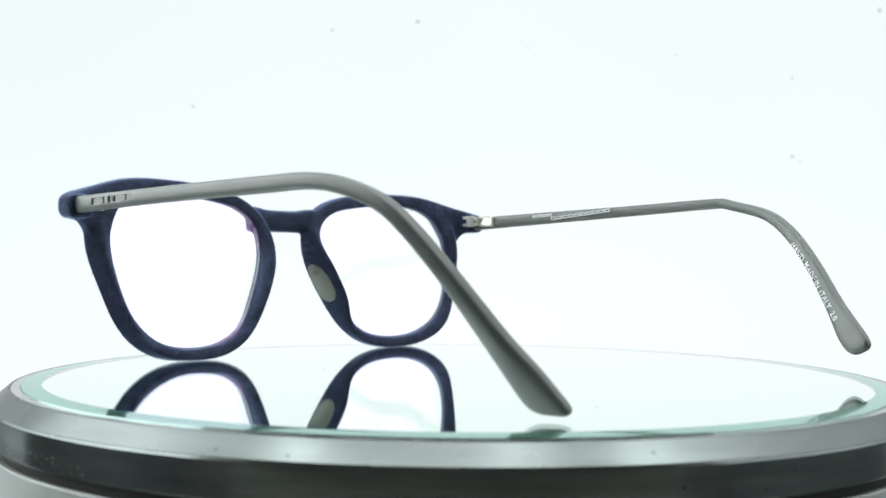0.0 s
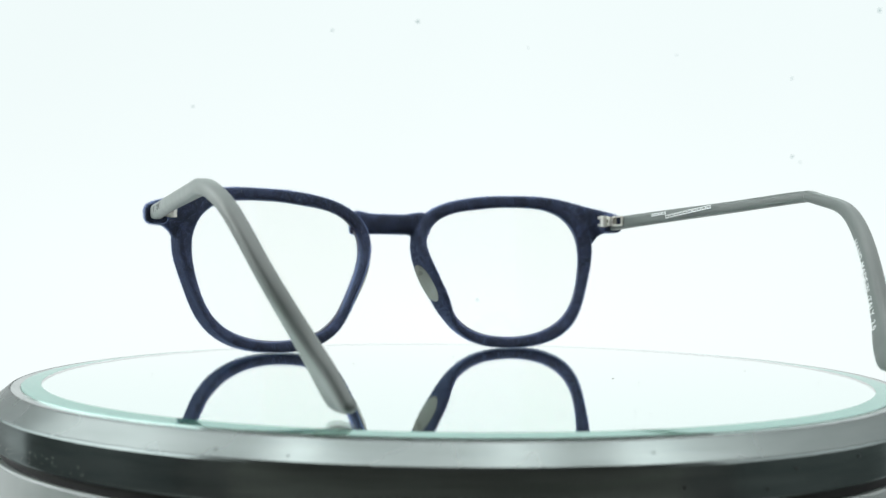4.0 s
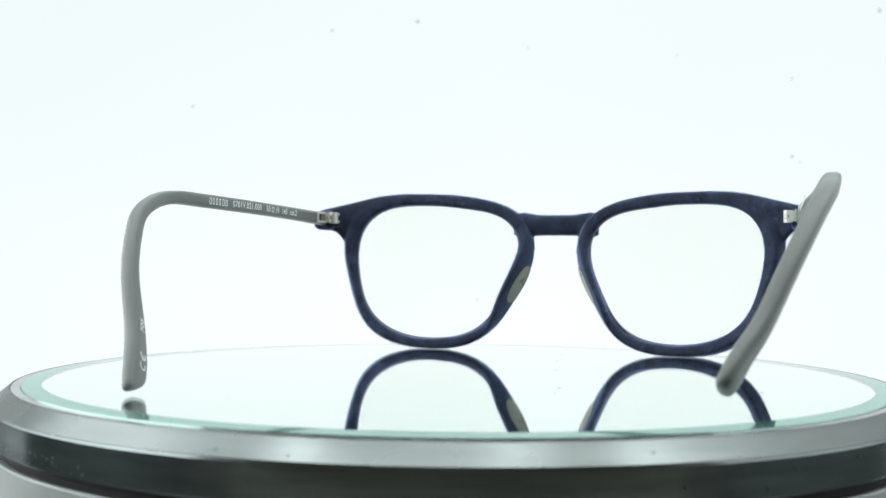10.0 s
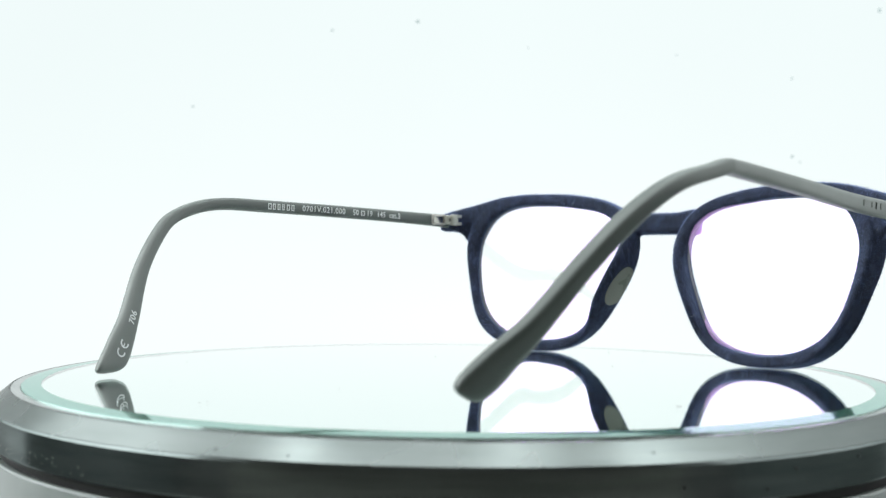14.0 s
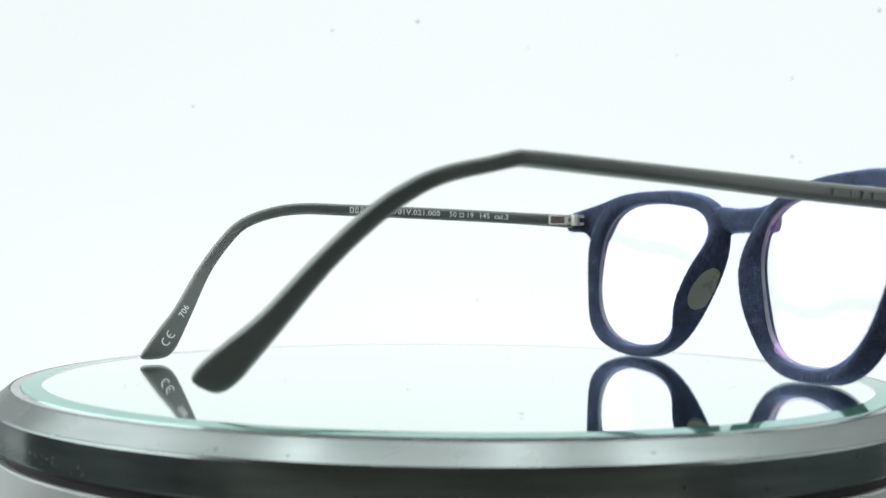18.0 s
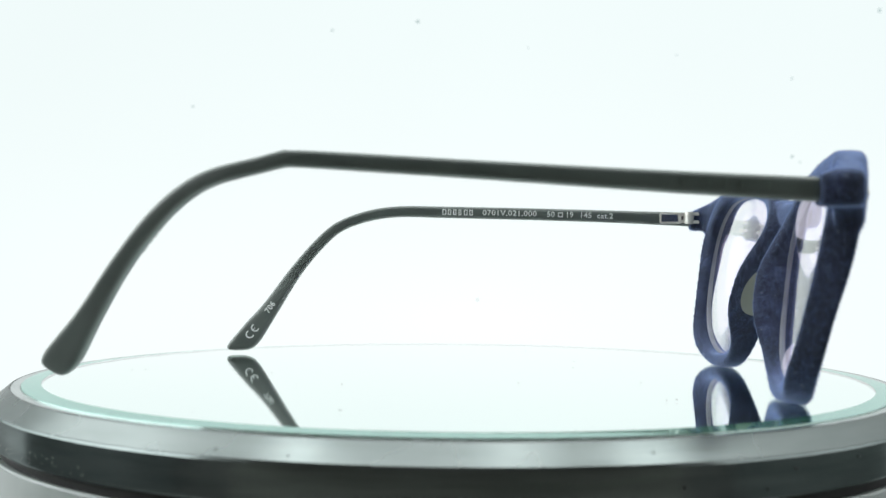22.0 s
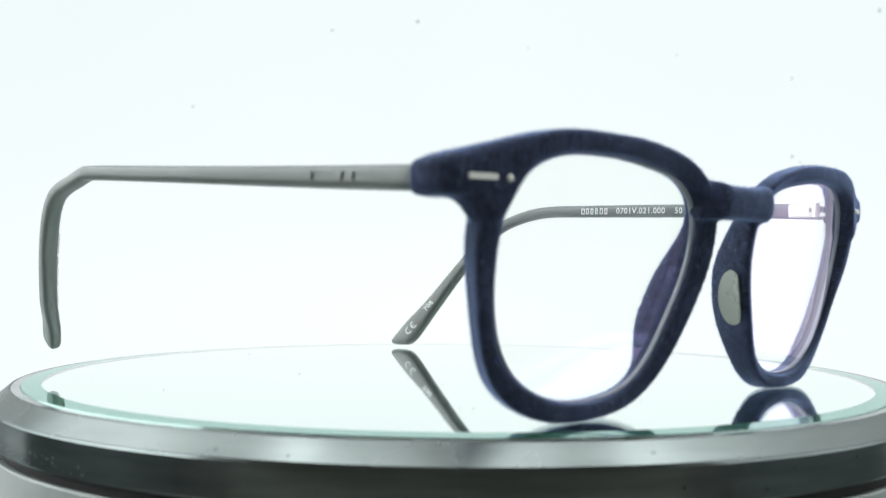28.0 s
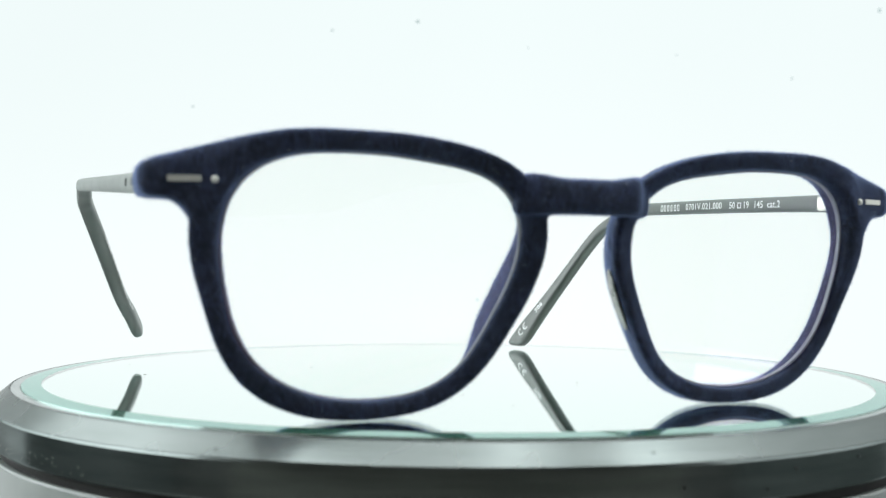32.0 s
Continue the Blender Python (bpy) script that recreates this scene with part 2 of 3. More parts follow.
def box(sx, sy, sz, m, bevel=0.0, bm=None):
    """A bevelled block of full size sx, sy, sz mm at the pose m (mm)."""
    own = bmesh.new()
    bmesh.ops.create_cube(own, size=1.0, matrix=Matrix.Diagonal((sx, sy, sz, 1)))
    if bevel:
        bmesh.ops.bevel(own, geom=own.edges[:] , offset=bevel, segments=2, affect="EDGES")
    bmesh.ops.transform(own, matrix=Matrix.Scale(MM, 4) @ m, verts=own.verts[:])
    if bm is None:
        return own
    me = bpy.data.meshes.new("piece")
    own.to_mesh(me)
    own.free()
    bm.from_mesh(me)
    bpy.data.meshes.remove(me)
    return bm


def catmull(rows, steps):
    """A smooth run through rows of numbers."""
    rows = [np.array(r, float) for r in rows]
    rows = [2 * rows[0] - rows[1]] + rows + [2 * rows[-1] - rows[-2]]
    out = []
    for i in range(1, len(rows) - 2):
        p0, p1, p2, p3 = rows[i - 1:i + 3]
        for s in range(steps):
            t = s / steps
            out.append(0.5 * (2 * p1 + (p2 - p0) * t + (2 * p0 - 5 * p1 + 4 * p2 - p3) * t * t + (3 * p1 - p0 - 3 * p2 + p3) * t ** 3))
    out.append(rows[-2])
    return out


# ---- the booth ----
def sheet(name, w, h, m, mat, label, thick=0.004):
    bm = bmesh.new()
    bmesh.ops.create_cube(bm, size=1.0, matrix=Matrix.Diagonal((w, h, thick, 1)))
    bmesh.ops.bevel(bm, geom=bm.edges[:], offset=0.001, segments=1, affect="EDGES")
    ob = part(name, bm, mat, None, label, smooth=False)
    ob.matrix_world = m
    return tagged(ob, kind="structure")


def booth():
    sheet("wall_back_skirt", 1.3, 0.13, pose(0, 0.404, -0.27, 90, 0, 0), BOOTH_SKIRT, "grey lower back panel of the booth")
    sheet("backdrop", 1.3, 0.945, pose(0, 0.404, 0.2725, 90, 0, 0), SHEET, "white back-lit diffuser sheet behind the turntable")
    for sx, name in ((-1, "wall_west"), (1, "wall_east")):
        sheet(name, 0.8, 0.72, pose(sx * 0.65, 0.0, 0.39, 90, 0, 90), LEFT_SHEET if sx < 0 else RIGHT_SHEET, "white lit side sheet of the photo booth")
        sheet(name + "_skirt", 0.6, 0.36, pose(sx * 0.65, -0.1, -0.16, 90, 0, 90), BOOTH_SKIRT, "grey lower side panel of the booth")
        # Glowing corner sheet out of view, added so the band's ends mirror something bright.
        sheet(name + "_corner", 0.19, 0.36, pose(sx * 0.65, 0.3, -0.16, 90, 0, 90), RIGHT_SHEET, "lit lower corner sheet out of view, added to brighten reflections")
        # the dark front, open in the middle where the lens looks in
        sheet("wall_front" + name[4:], 0.25, 1.1, pose(sx * 0.53, -0.405, 0.2, 90, 0, 0), BOOTH_FRONT, "dark front panel of the photo booth")
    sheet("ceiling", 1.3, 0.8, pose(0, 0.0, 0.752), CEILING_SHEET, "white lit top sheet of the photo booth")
    for x, wide in ((-0.29, 110), (0.11, 90), (0.37, 130)):
        lamp = tagged(empty("ceiling_light"), label="long white diffuser lamp under the booth top", category="lamp", group="booth lamps")
        lamp.location = (x, 0.0, 0.72)
        part("diffuser", box(wide, 720, 6, Matrix.Translation((0, 0, -6)), 2), TOP_SHEET, lamp, "glowing white diffuser", smooth=False)
        part("housing", box(wide + 8, 735, 22, Matrix.Translation((0, 0, 9)), 3), BOOTH_FRONT, lamp, "dark lamp housing", smooth=False)
    # Bars added out of view to put dark dips in the rim's reflection.
    for x in (-0.44, 0.21):
        sheet("ceiling_mask", 0.025, 0.79, pose(x, 0.0, 0.742), BOOTH_SKIRT, "unseen grey bar under the top sheet, added to darken reflections", thick=0.012)
    sheet("wall_front_bottom", 0.8, 0.275, pose(0, -0.405, -0.21, 90, 0, 0), BOOTH_SILL, "brownish panel below the booth opening")
    sheet("floor", 1.3, 0.8, pose(0, 0.0, -0.352), BOOTH_FLOOR, "pale booth floor under the turntable")
    sheet("wall_front_top", 0.8, 0.35, pose(0, -0.405, 0.575, 90, 0, 0), BOOTH_FRONT, "dark front panel above the opening")
    sheet("wall_room", 4.0, 3.0, pose(0, -1.6, 0.2, 90, 0, 0), ROOM_WALL, "dim wall of the room behind the camera")


def dust_on_backdrop():
    """Faint marks on the back sheet."""
    rnd = random.Random(5)
    bm = bmesh.new()
    spots = ((-24.7, 166, 1.1), (-74.8, 160.7, 0.8), (-156.8, 115.3, 0.8), (195, 88.4, 1.1), (199.6, 85.1, 0.7), (194.4, 134, 0.8), (245.4, 174.3, 1.3), (11.8, 3, 0.7), (40.3, 151.2, 0.5), (127.2, 147.4, 0.5))
    for x, z, r in spots:
        ring = [bm.verts.new(((x + r * (0.8 + 0.4 * rnd.random()) * math.cos(a)) * MM, 0.4012, (z + r * (0.8 + 0.4 * rnd.random()) * math.sin(a)) * MM)) for a in [i * math.pi / 5 for i in range(10)]]
        top = bm.verts.new((x * MM, 0.4006, z * MM))
        for i in range(10):
            bm.faces.new((ring[i], top, ring[(i + 1) % 10]))
    bmesh.ops.recalc_face_normals(bm, faces=bm.faces[:])
    tagged(part("dust_specks", bm, SPECK), label="grey dust specks stuck on the white back sheet", category="dust", kind="stuff")


# ---- the turntable ----
def turntable():
    table = tagged(empty("turntable"), label="round steel photo turntable with a polished rim", category="turntable")
    table.location = (0, 0, -0.06)
    lift = Matrix.Translation((0, 0, 0.06))

    def ring(name, profile, mat, label):
        bm = spun(profile, closed=True)
        bm.transform(lift)
        return part(name, bm, mat, table, label, sharp=7)

    ring("rim", [(94.9, -0.7), (94.95, -0.5), (95.2, -0.48), (95.35, -0.54), (98.78, -3.42), (98.7, -4.2), (94.9, -4.2)], STEEL, "brushed steel bevelled rim")
    ring("lip", [(92.98, -0.62), (93.1, -0.5), (94.85, -0.48), (94.85, -4.2), (92.98, -4.2)], LIP, "narrow polished steel lip round the glass")
    ring("side_band", [(98.76, -3.5), (98.95, -3.95), (99.0, -7.0), (99.0, -9.55), (98.95, -9.75), (98.6, -10.0), (94.0, -10.0), (94.0, -4.25), (98.6, -4.25)], STEEL_DARK, "dark mirror-polished steel side band")
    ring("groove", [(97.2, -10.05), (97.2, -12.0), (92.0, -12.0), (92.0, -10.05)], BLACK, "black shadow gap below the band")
    ring("base", [(98.3, -11.7), (98.7, -11.75), (99.0, -12.05), (99.2, -36.0), (99.2, -60.0), (82.0, -60.0), (82.0, -12.05), (97.9, -12.05)], STEEL_BASE, "steel base drum, pale grey for the light it mirrors")
    stand = spun([(80, -350.0), (82, -349), (82, -60.1), (60, -60.1), (60, -350.0)], closed=True)
    stand.transform(lift)
    part("pedestal", stand, BLACK, table, "black pedestal")
    # pits and dirt on the band
    rnd = random.Random(3)
    for ang, z, r in ((-58.6, -5.6, 0.26), (-70.6, -7.0, 0.3), (-62, -8.3, 0.2), (-104.9, -3.6, 0.16), (-91.3, -3.5, 0.14), (-84.9, -3.4, 0.1), (-110.2, -2.1, 0.22), (-103.7, -2.3, 0.2), (-74.1, -1.3, 0.2), (-49.5, -5.2, 0.2)):
        a = radians(ang)
        bm = bmesh.new()
        bmesh.ops.create_icosphere(bm, subdivisions=1, radius=r * MM)
        rad = 99.05 if z < -4 else 98.75 + 1.2 * (z + 3.4)
        bmesh.ops.translate(bm, vec=Vector((rad * math.cos(a), rad * math.sin(a), z + 60)) * MM, verts=bm.verts[:])
        part("dirt_spot", bm, BLACK, table)

    # a scuffed patch of pale scratches
    flecks = bmesh.new()
    for i in range(80):
        a = radians(-137 + rnd.gauss(0, 5.5))
        z = -8.3 + rnd.gauss(0, 0.7)
        size = 0.04 + 0.12 * rnd.random() ** 3
        at = Matrix.Rotation(a, 4, "Z") @ Matrix.Translation((98.97, 0, z + 60)) @ Matrix.Rotation(rnd.random() * 3, 4, "X")
        box(0.06, size * (1 + 2 * rnd.random()), size, at, 0, flecks)
    tagged(part("scuff_marks", flecks, PAD, table, "pale scuff flecks", smooth=False), kind="stuff")

    disc = tagged(empty("glass_disc"), label="round mirror glass plate lying in the turntable rim", category="glass plate")
    part("glass", spun([(0, 0), (40, 0), (89.06, 0)]), GLASS, disc, "clear greenish glass", smooth=False)
    part("mirror_backing", spun([(0, -3.0), (92.8, -3.0), (92.8, -3.4), (0, -3.4)]), MIRROR, disc, "silvered mirror backing", smooth=False)
    part("bevel", spun([(89.06, 0.0), (90.2, -0.06), (92.9, -0.26), (92.9, -0.45)]), BEVEL, disc, "pale green bevelled glass edge")
    part("glass_edge", spun([(92.9, -0.46), (92.9, -3.45)]), EDGE_FILL, disc, "pale glass edge wall, added to lighten the far edge line")
    # specks and short hairs lying on the glass
    crumbs = bmesh.new()
    for i in range(18):
        reach, a = 84 * math.sqrt(rnd.random()), rnd.random() * 2 * math.pi
        long = 0.12 + (0.9 if i % 6 == 0 else 0.15) * rnd.random()
        at = Matrix.Translation((reach * math.cos(a), reach * math.sin(a), 0.03)) @ Matrix.Rotation(rnd.random() * 3, 4, "Z")
        box(long, 0.07 + 0.1 * rnd.random(), 0.05, at, 0, crumbs)
    tagged(part("dust_crumbs", crumbs, PAD, disc, "grey dust crumbs and short hairs on the glass", smooth=False), kind="stuff")
    return disc


# ---- the spectacles ----
# Shape space: x to the wearer's right, y forwards, z up from the glass, mm. seat() puts it off-centre on the turntable's axis.
SEAT = Matrix.Translation((8.13, 0, 0)) @ Matrix.Rotation(radians(-1.636), 4, "Z")
EYE_X, EYE_Z = 34.5, 20.0
OPENING = (21.9, 0.28, 3.61, 1.85, 0.01, -0.12, 1.38, -0.96, -0.36, 0.05, 0.07, -0.28, -0.14, 0.04, -0.1, 0.02, 0.01)
OUTLINE = (25.27, 0.21, 4.21, 1.96, 0.28, -0.4, 1.81, -1.16, -0.28, -0.21, 0.2, -0.3, -0.16, 0.04, -0.07, 0.0, -0.01)


BOW = 0.0014


def radius(terms, a):
    r = terms[0]
    for k in range(1, len(terms) // 2 + 1):
        r += terms[2 * k - 1] * math.cos(k * a) + terms[2 * k] * math.sin(k * a)
    return r


def front_y(x, z):
    """The middle of the front's thickness: bowed across, tilted with height."""
    return 71.6 - BOW * x * x + 0.181 * (z - 31)


def smoothstep(a, b, v):
    t = min(1, max(0, (v - a) / (b - a)))
    return t * t * (3 - 2 * t)


def seated(bm):
    m = Matrix.Scale(MM, 4) @ SEAT @ Matrix.Scale(1 / MM, 4)
    bmesh.ops.transform(bm, matrix=m, verts=bm.verts[:])
    return bm


def nose_bulge(x, z):
    """How far the rear of the rim swells towards the wearer beside the nose."""
    return 6.0 * smoothstep(26, 11, x) * math.exp(-abs((z - 19.5) / 12.4) ** 2.6)


def nose_side(a):
    """1 along the rim's side beside the nose, 0 on the rest of its way round."""
    return smoothstep(-0.2, -0.8, math.cos(a)) * smoothstep(0.72, 0.3, math.sin(a))


def rim_point(a, u, v, side):
    """u: 0 at the opening, 1 at the outline; v: -1 rear, 1 front."""
    nasal = nose_side(a)
    # the front edge stands wider than the rear one, more so on the wearer's right
    flare = smoothstep(-0.35, 0.5, math.cos(a)) * smoothstep(0.6, 0.1, math.sin(a)) * (v + 1) / 2
    ri = radius(OPENING, a) + ((0.3 - 0.5 * smoothstep(-0.2, 0.5, math.cos(a)) if side < 0 else 0.1) - 0.75 * nasal) * v + (0.0 if side > 0 else 0.45) * flare
    ro = radius(OUTLINE, a) + (1.05 if side > 0 else 0.7) * flare
    r = ri + (ro - ri) * u
    x, z = EYE_X + r * math.cos(a), EYE_Z + r * math.sin(a)
    xo, zo = EYE_X + ro * math.cos(a), EYE_Z + ro * math.sin(a)
    k = smoothstep(42, 56, x)
    foot = smoothstep(15, 3, z)
    low = k * smoothstep(36, 29, z)
    deep = 2.35 + 0.3 * k + 0.25 * foot
    y = front_y(x, z) - 0.3 * k - 0.5 * foot - 0.4 * k * smoothstep(26, 12, z) + deep * v
    if v > 0:
        y -= 0.7 * v * k * smoothstep(30, 14, z) + 1.7 * v * smoothstep(0.0, -0.85, math.cos(a)) * (1 - u)
    if v < 0:
        y += low * v * ((0.65 if side > 0 else 0.6) * u - 1.3 * (1 - u))
    if v < 0:
        back = nose_bulge(xo, zo) * (0.52 + 0.48 * u)
        y += v * back
        x -= v * 0.54 * back
    x += 2 * BOW * x * deep * v
    x += 0.55 * v * smoothstep(40, 56, x)
    return (side * x, y, z)


def lens_y(x, z):
    """The lens lies a little further back in the rim towards the nose."""
    return front_y(x, z) - 1.4 * smoothstep(42, 14, x)


def rims(bm):
    shape = squircle(24, 0.47)
    for side in (-1, 1):
        rings = []
        for i in range(120):
            a = 2 * math.pi * i / 120
            rings.append([rim_point(a, 0.5 + 0.5 * p, q, side) for p, q in shape])
        loft(rings, True, bm)


def bridge(bm):
    shape = squircle(20, 0.66)
    rings = []
    for i in range(25):
        x = -12.2 + 24.4 * i / 24
        k = abs(x) / 12.2
        low = 32.8 + 0.3 * (1 - k * k)
        high = 38.95 + 0.7 * smoothstep(0.35, 0.8, k) - 0.6 * smoothstep(0.85, 1, k)
        fwd = 1.6 - 1.5 * smoothstep(0.62, 1, k)
        deep = 2.9 - 1.3 * smoothstep(0.62, 1, k)
        rings.append([(x, front_y(x, 36) + fwd + deep * p, (low + high) / 2 + (high - low) / 2 * q) for p, q in shape])
    loft(rings, False, bm)


def endpieces(bm):
    shape = squircle(20, 0.5)
    for side in (-1, 1):
        rows = [(45, 43.6, 45.0, 70.6, 1.9), (49, 42.4, 44.95, 70.2, 2.2), (53, 40.8, 44.4, 69.6, 2.5), (57, 37.0, 43.5, 68.8, 2.6), (60.0, 31.5, 42.7, 67.7, 2.6), (62.3, 30.6, 42.1, 67.0, 2.6), (64.2, 33.0, 41.6, 66.3, 2.75), (66, 34.2, 41.1, 65.6, 2.95), (68.5, 34.5, 40.4, 64.6, 3.35), (70.0, 35.1, 39.6, 64.0, 3.1), (70.7, 36.2, 38.6, 63.5, 2.1)]
        rings = [[(side * x, y + d * p, (a + b) / 2 + (b - a) / 2 * q) for p, q in shape] for x, a, b, y, d in catmull(rows, 3)]
        loft(rings, False, bm)
        rows = [(66.2, 68.2, 34.8, 40.0, 2.0), (67.0, 66.5, 34.5, 40.1, 3.2), (67.5, 63.5, 34.4, 39.9, 3.1), (67.7, 61.5, 34.4, 39.8, 3.0), (67.7, 60.6, 34.6, 39.6, 2.8)]
        rings = [[(side * (x + w * p), y, (a + b) / 2 + (b - a) / 2 * q) for p, q in shape] for x, y, a, b, w in rows]
        loft(rings, False, bm)


# temple paths: x, y, z of the middle, height, thickness
TEMPLE_R = ((67.7, 61.0, 37.1, 3.9, 3.3), (67.9, 36.5, 38.3, 3.5, 3.3), (70.2, 8, 39.8, 3.0, 3.3), (71.3, -15.6, 41.1, 2.8, 3.3), (71.7, -22.0, 41.35, 2.7, 3.3), (71.7, -23.6, 41.25, 2.7, 3.3), (71.4, -27.5, 40.3, 2.6, 3.3), (70.7, -34.8, 38.5, 2.7, 3.4), (69.4, -40, 36.0, 2.9, 3.4), (67.2, -45.6, 31.6, 3.1, 3.5), (64.1, -52, 24.8, 3.3, 3.4), (60.2, -58.8, 16.0, 4.2, 3.2), (57.2, -63, 11.0, 5.6, 3.0), (56.0, -65, 8.8, 6.1, 2.9))
TEMPLE_L = ((-67.7, 61.0, 37.5, 3.8, 3.3), (-68.0, 39.5, 38.2, 3.4, 3.2), (-68.4, 15, 38.8, 3.3, 3.2), (-68.9, -8.2, 39.2, 3.2, 3.3), (-69.2, -20, 39.3, 3.1, 3.4), (-68.9, -28.6, 38.15, 3.0, 3.2), (-67.7, -36.8, 35.1, 2.9, 3.2), (-65.9, -42.1, 30.5, 3.0, 3.2), (-62.7, -48.3, 22.5, 3.3, 3.2), (-57.6, -54.4, 12.1, 4.5, 3.2), (-55.0, -58.1, 6.5, 5.9, 3.1), (-53.7, -60.4, 3.3, 6.2, 3.0))


def temple_frames(rows, steps=6):
    """Along a temple: centre, direction, outward side, upward side, height, thickness."""
    run = catmull(rows, steps)
    out = []
    side = 1 if rows[0][0] > 0 else -1
    for i, p in enumerate(run):
        a, b = run[max(0, i - 1)], run[min(len(run) - 1, i + 1)]
        t = Vector((b - a)[:3]).normalized()
        n = Vector((side, 0, 0))
        n = (n - n.dot(t) * t).normalized()
        up = n.cross(t) * -side
        out.append((Vector(p[:3]), t, n, up.normalized(), p[3], p[4]))
    return out


def temple(root, rows, slant, reach, label):
    frames = temple_frames(rows)
    shape = squircle(32, 0.6)
    rings = []

    def ring(f, shrink, push, lean=0.0):
        c, t, n, up, h, w = f
        return [c + t * (push + lean * h / 2 * q * shrink) + n * (w / 2 * p * shrink) + up * (h / 2 * q * shrink) for p, q in shape]

    for s, push in ((0.55, -0.75), (0.85, -0.45)):
        rings.append(ring(frames[0], s, push))
    rings += [ring(f, 1, 0, slant * smoothstep(len(frames) - 8, len(frames) - 1, i)) for i, f in enumerate(frames)]
    for k in (0.2, 0.4, 0.58, 0.73, 0.85, 0.93, 0.98, 1.0):
        rings.append(ring(frames[-1], max(0.3, (1 - k ** 3.4) ** (1 / 3.4)), reach * k, slant))
    ob = part("temple", seated(loft(rings)), RUBBER, root, label)
    return ob, frames


def engrave(ob, cutter):
    """Cuts the cutter's blocks out of a part and keeps the result as its mesh."""
    bmesh.ops.recalc_face_normals(cutter, faces=cutter.faces[:])
    me = bpy.data.meshes.new("cutter")
    cutter.to_mesh(me)
    cutter.free()
    tool = new("cutter", me)
    cut = ob.modifiers.new("cut", "BOOLEAN")
    cut.operation, cut.object, cut.solver, cut.use_self = "DIFFERENCE", tool, "EXACT", True
    bpy.context.view_layer.update()
    done = bpy.data.meshes.new_from_object(ob.evaluated_get(bpy.context.evaluated_depsgraph_get()))
    ob.modifiers.remove(cut)
    ob.data = done
    bpy.data.objects.remove(tool)


def at_y(frames, y):
    """The temple's frame where its middle passes y."""
    for f, g in zip(frames, frames[1:]):
        if f[0].y >= y >= g[0].y:
            k = (f[0].y - y) / max(1e-6, f[0].y - g[0].y)
            return [a.lerp(b, k) if isinstance(a, Vector) else a + (b - a) * k for a, b in zip(f, g)]
    return frames[-1]


def inner_pose(f, right_sign, lift=0.02, rise=0.0):
    """A writing plane on a temple's inner face: x along the reading direction, y up, z off the face."""
    c, t, n, up, h, w = f
    x = t.normalized() * right_sign
    z = -n
    y = z.cross(x).normalized()
    m = Matrix((x, y, z)).transposed().to_4x4()
    return Matrix.Translation(c - n * (w / 2 + lift) + y * rise) @ m


def lettering(text, size, m, parent, name="lettering", stretch=1.0, align="LEFT"):
    """Raised print with the built-in font; m is in mm."""
    cu = bpy.data.curves.new("print", "FONT")
    cu.body, cu.size, cu.align_x, cu.align_y = text, size, align, "CENTER"
    cu.offset = 0.012 * size
    cu.extrude, cu.resolution_u, cu.space_character = 0.02, 3, 1.08
    tmp = new("print", cu)
    bpy.context.view_layer.update()
    me = bpy.data.meshes.new_from_object(tmp.evaluated_get(bpy.context.evaluated_depsgraph_get()))
    bpy.data.objects.remove(tmp)
    bm = bmesh.new()
    bm.from_mesh(me)
    bpy.data.meshes.remove(me)
    bmesh.ops.transform(bm, matrix=Matrix.Scale(MM, 4) @ m @ Matrix.Diagonal((stretch, 1, 1, 1)), verts=bm.verts[:])
    return part(name, seated(bm), PRINT, parent, "white printed lettering", smooth=False)


def print_bars(bars, m, parent, name):
    """Plain bars in place of a word mark: (x, y, width, height, slant)."""
    bm = bmesh.new()
    for x, y, w, h, lean in bars:
        box(w, h, 0.04, m @ Matrix.Translation((x + w / 2, y, 0.0)) @ Matrix.Rotation(radians(lean), 4, "Z"), 0, bm)
    return part(name, seated(bm), PRINT, parent, "white printed mark", smooth=False)


def hollow_bars(blocks):
    """Outlines of plain blocks, each from (x, y, width, height, stroke)."""
    out = []
    for x, y, w, h, k in blocks:
        out += [(x, y + (h - k) / 2, w, k, 0), (x, y - (h - k) / 2, w, k, 0), (x, y, k, h - 2 * k, 0), (x + w - k, y, k, h - 2 * k, 0)]
    return out


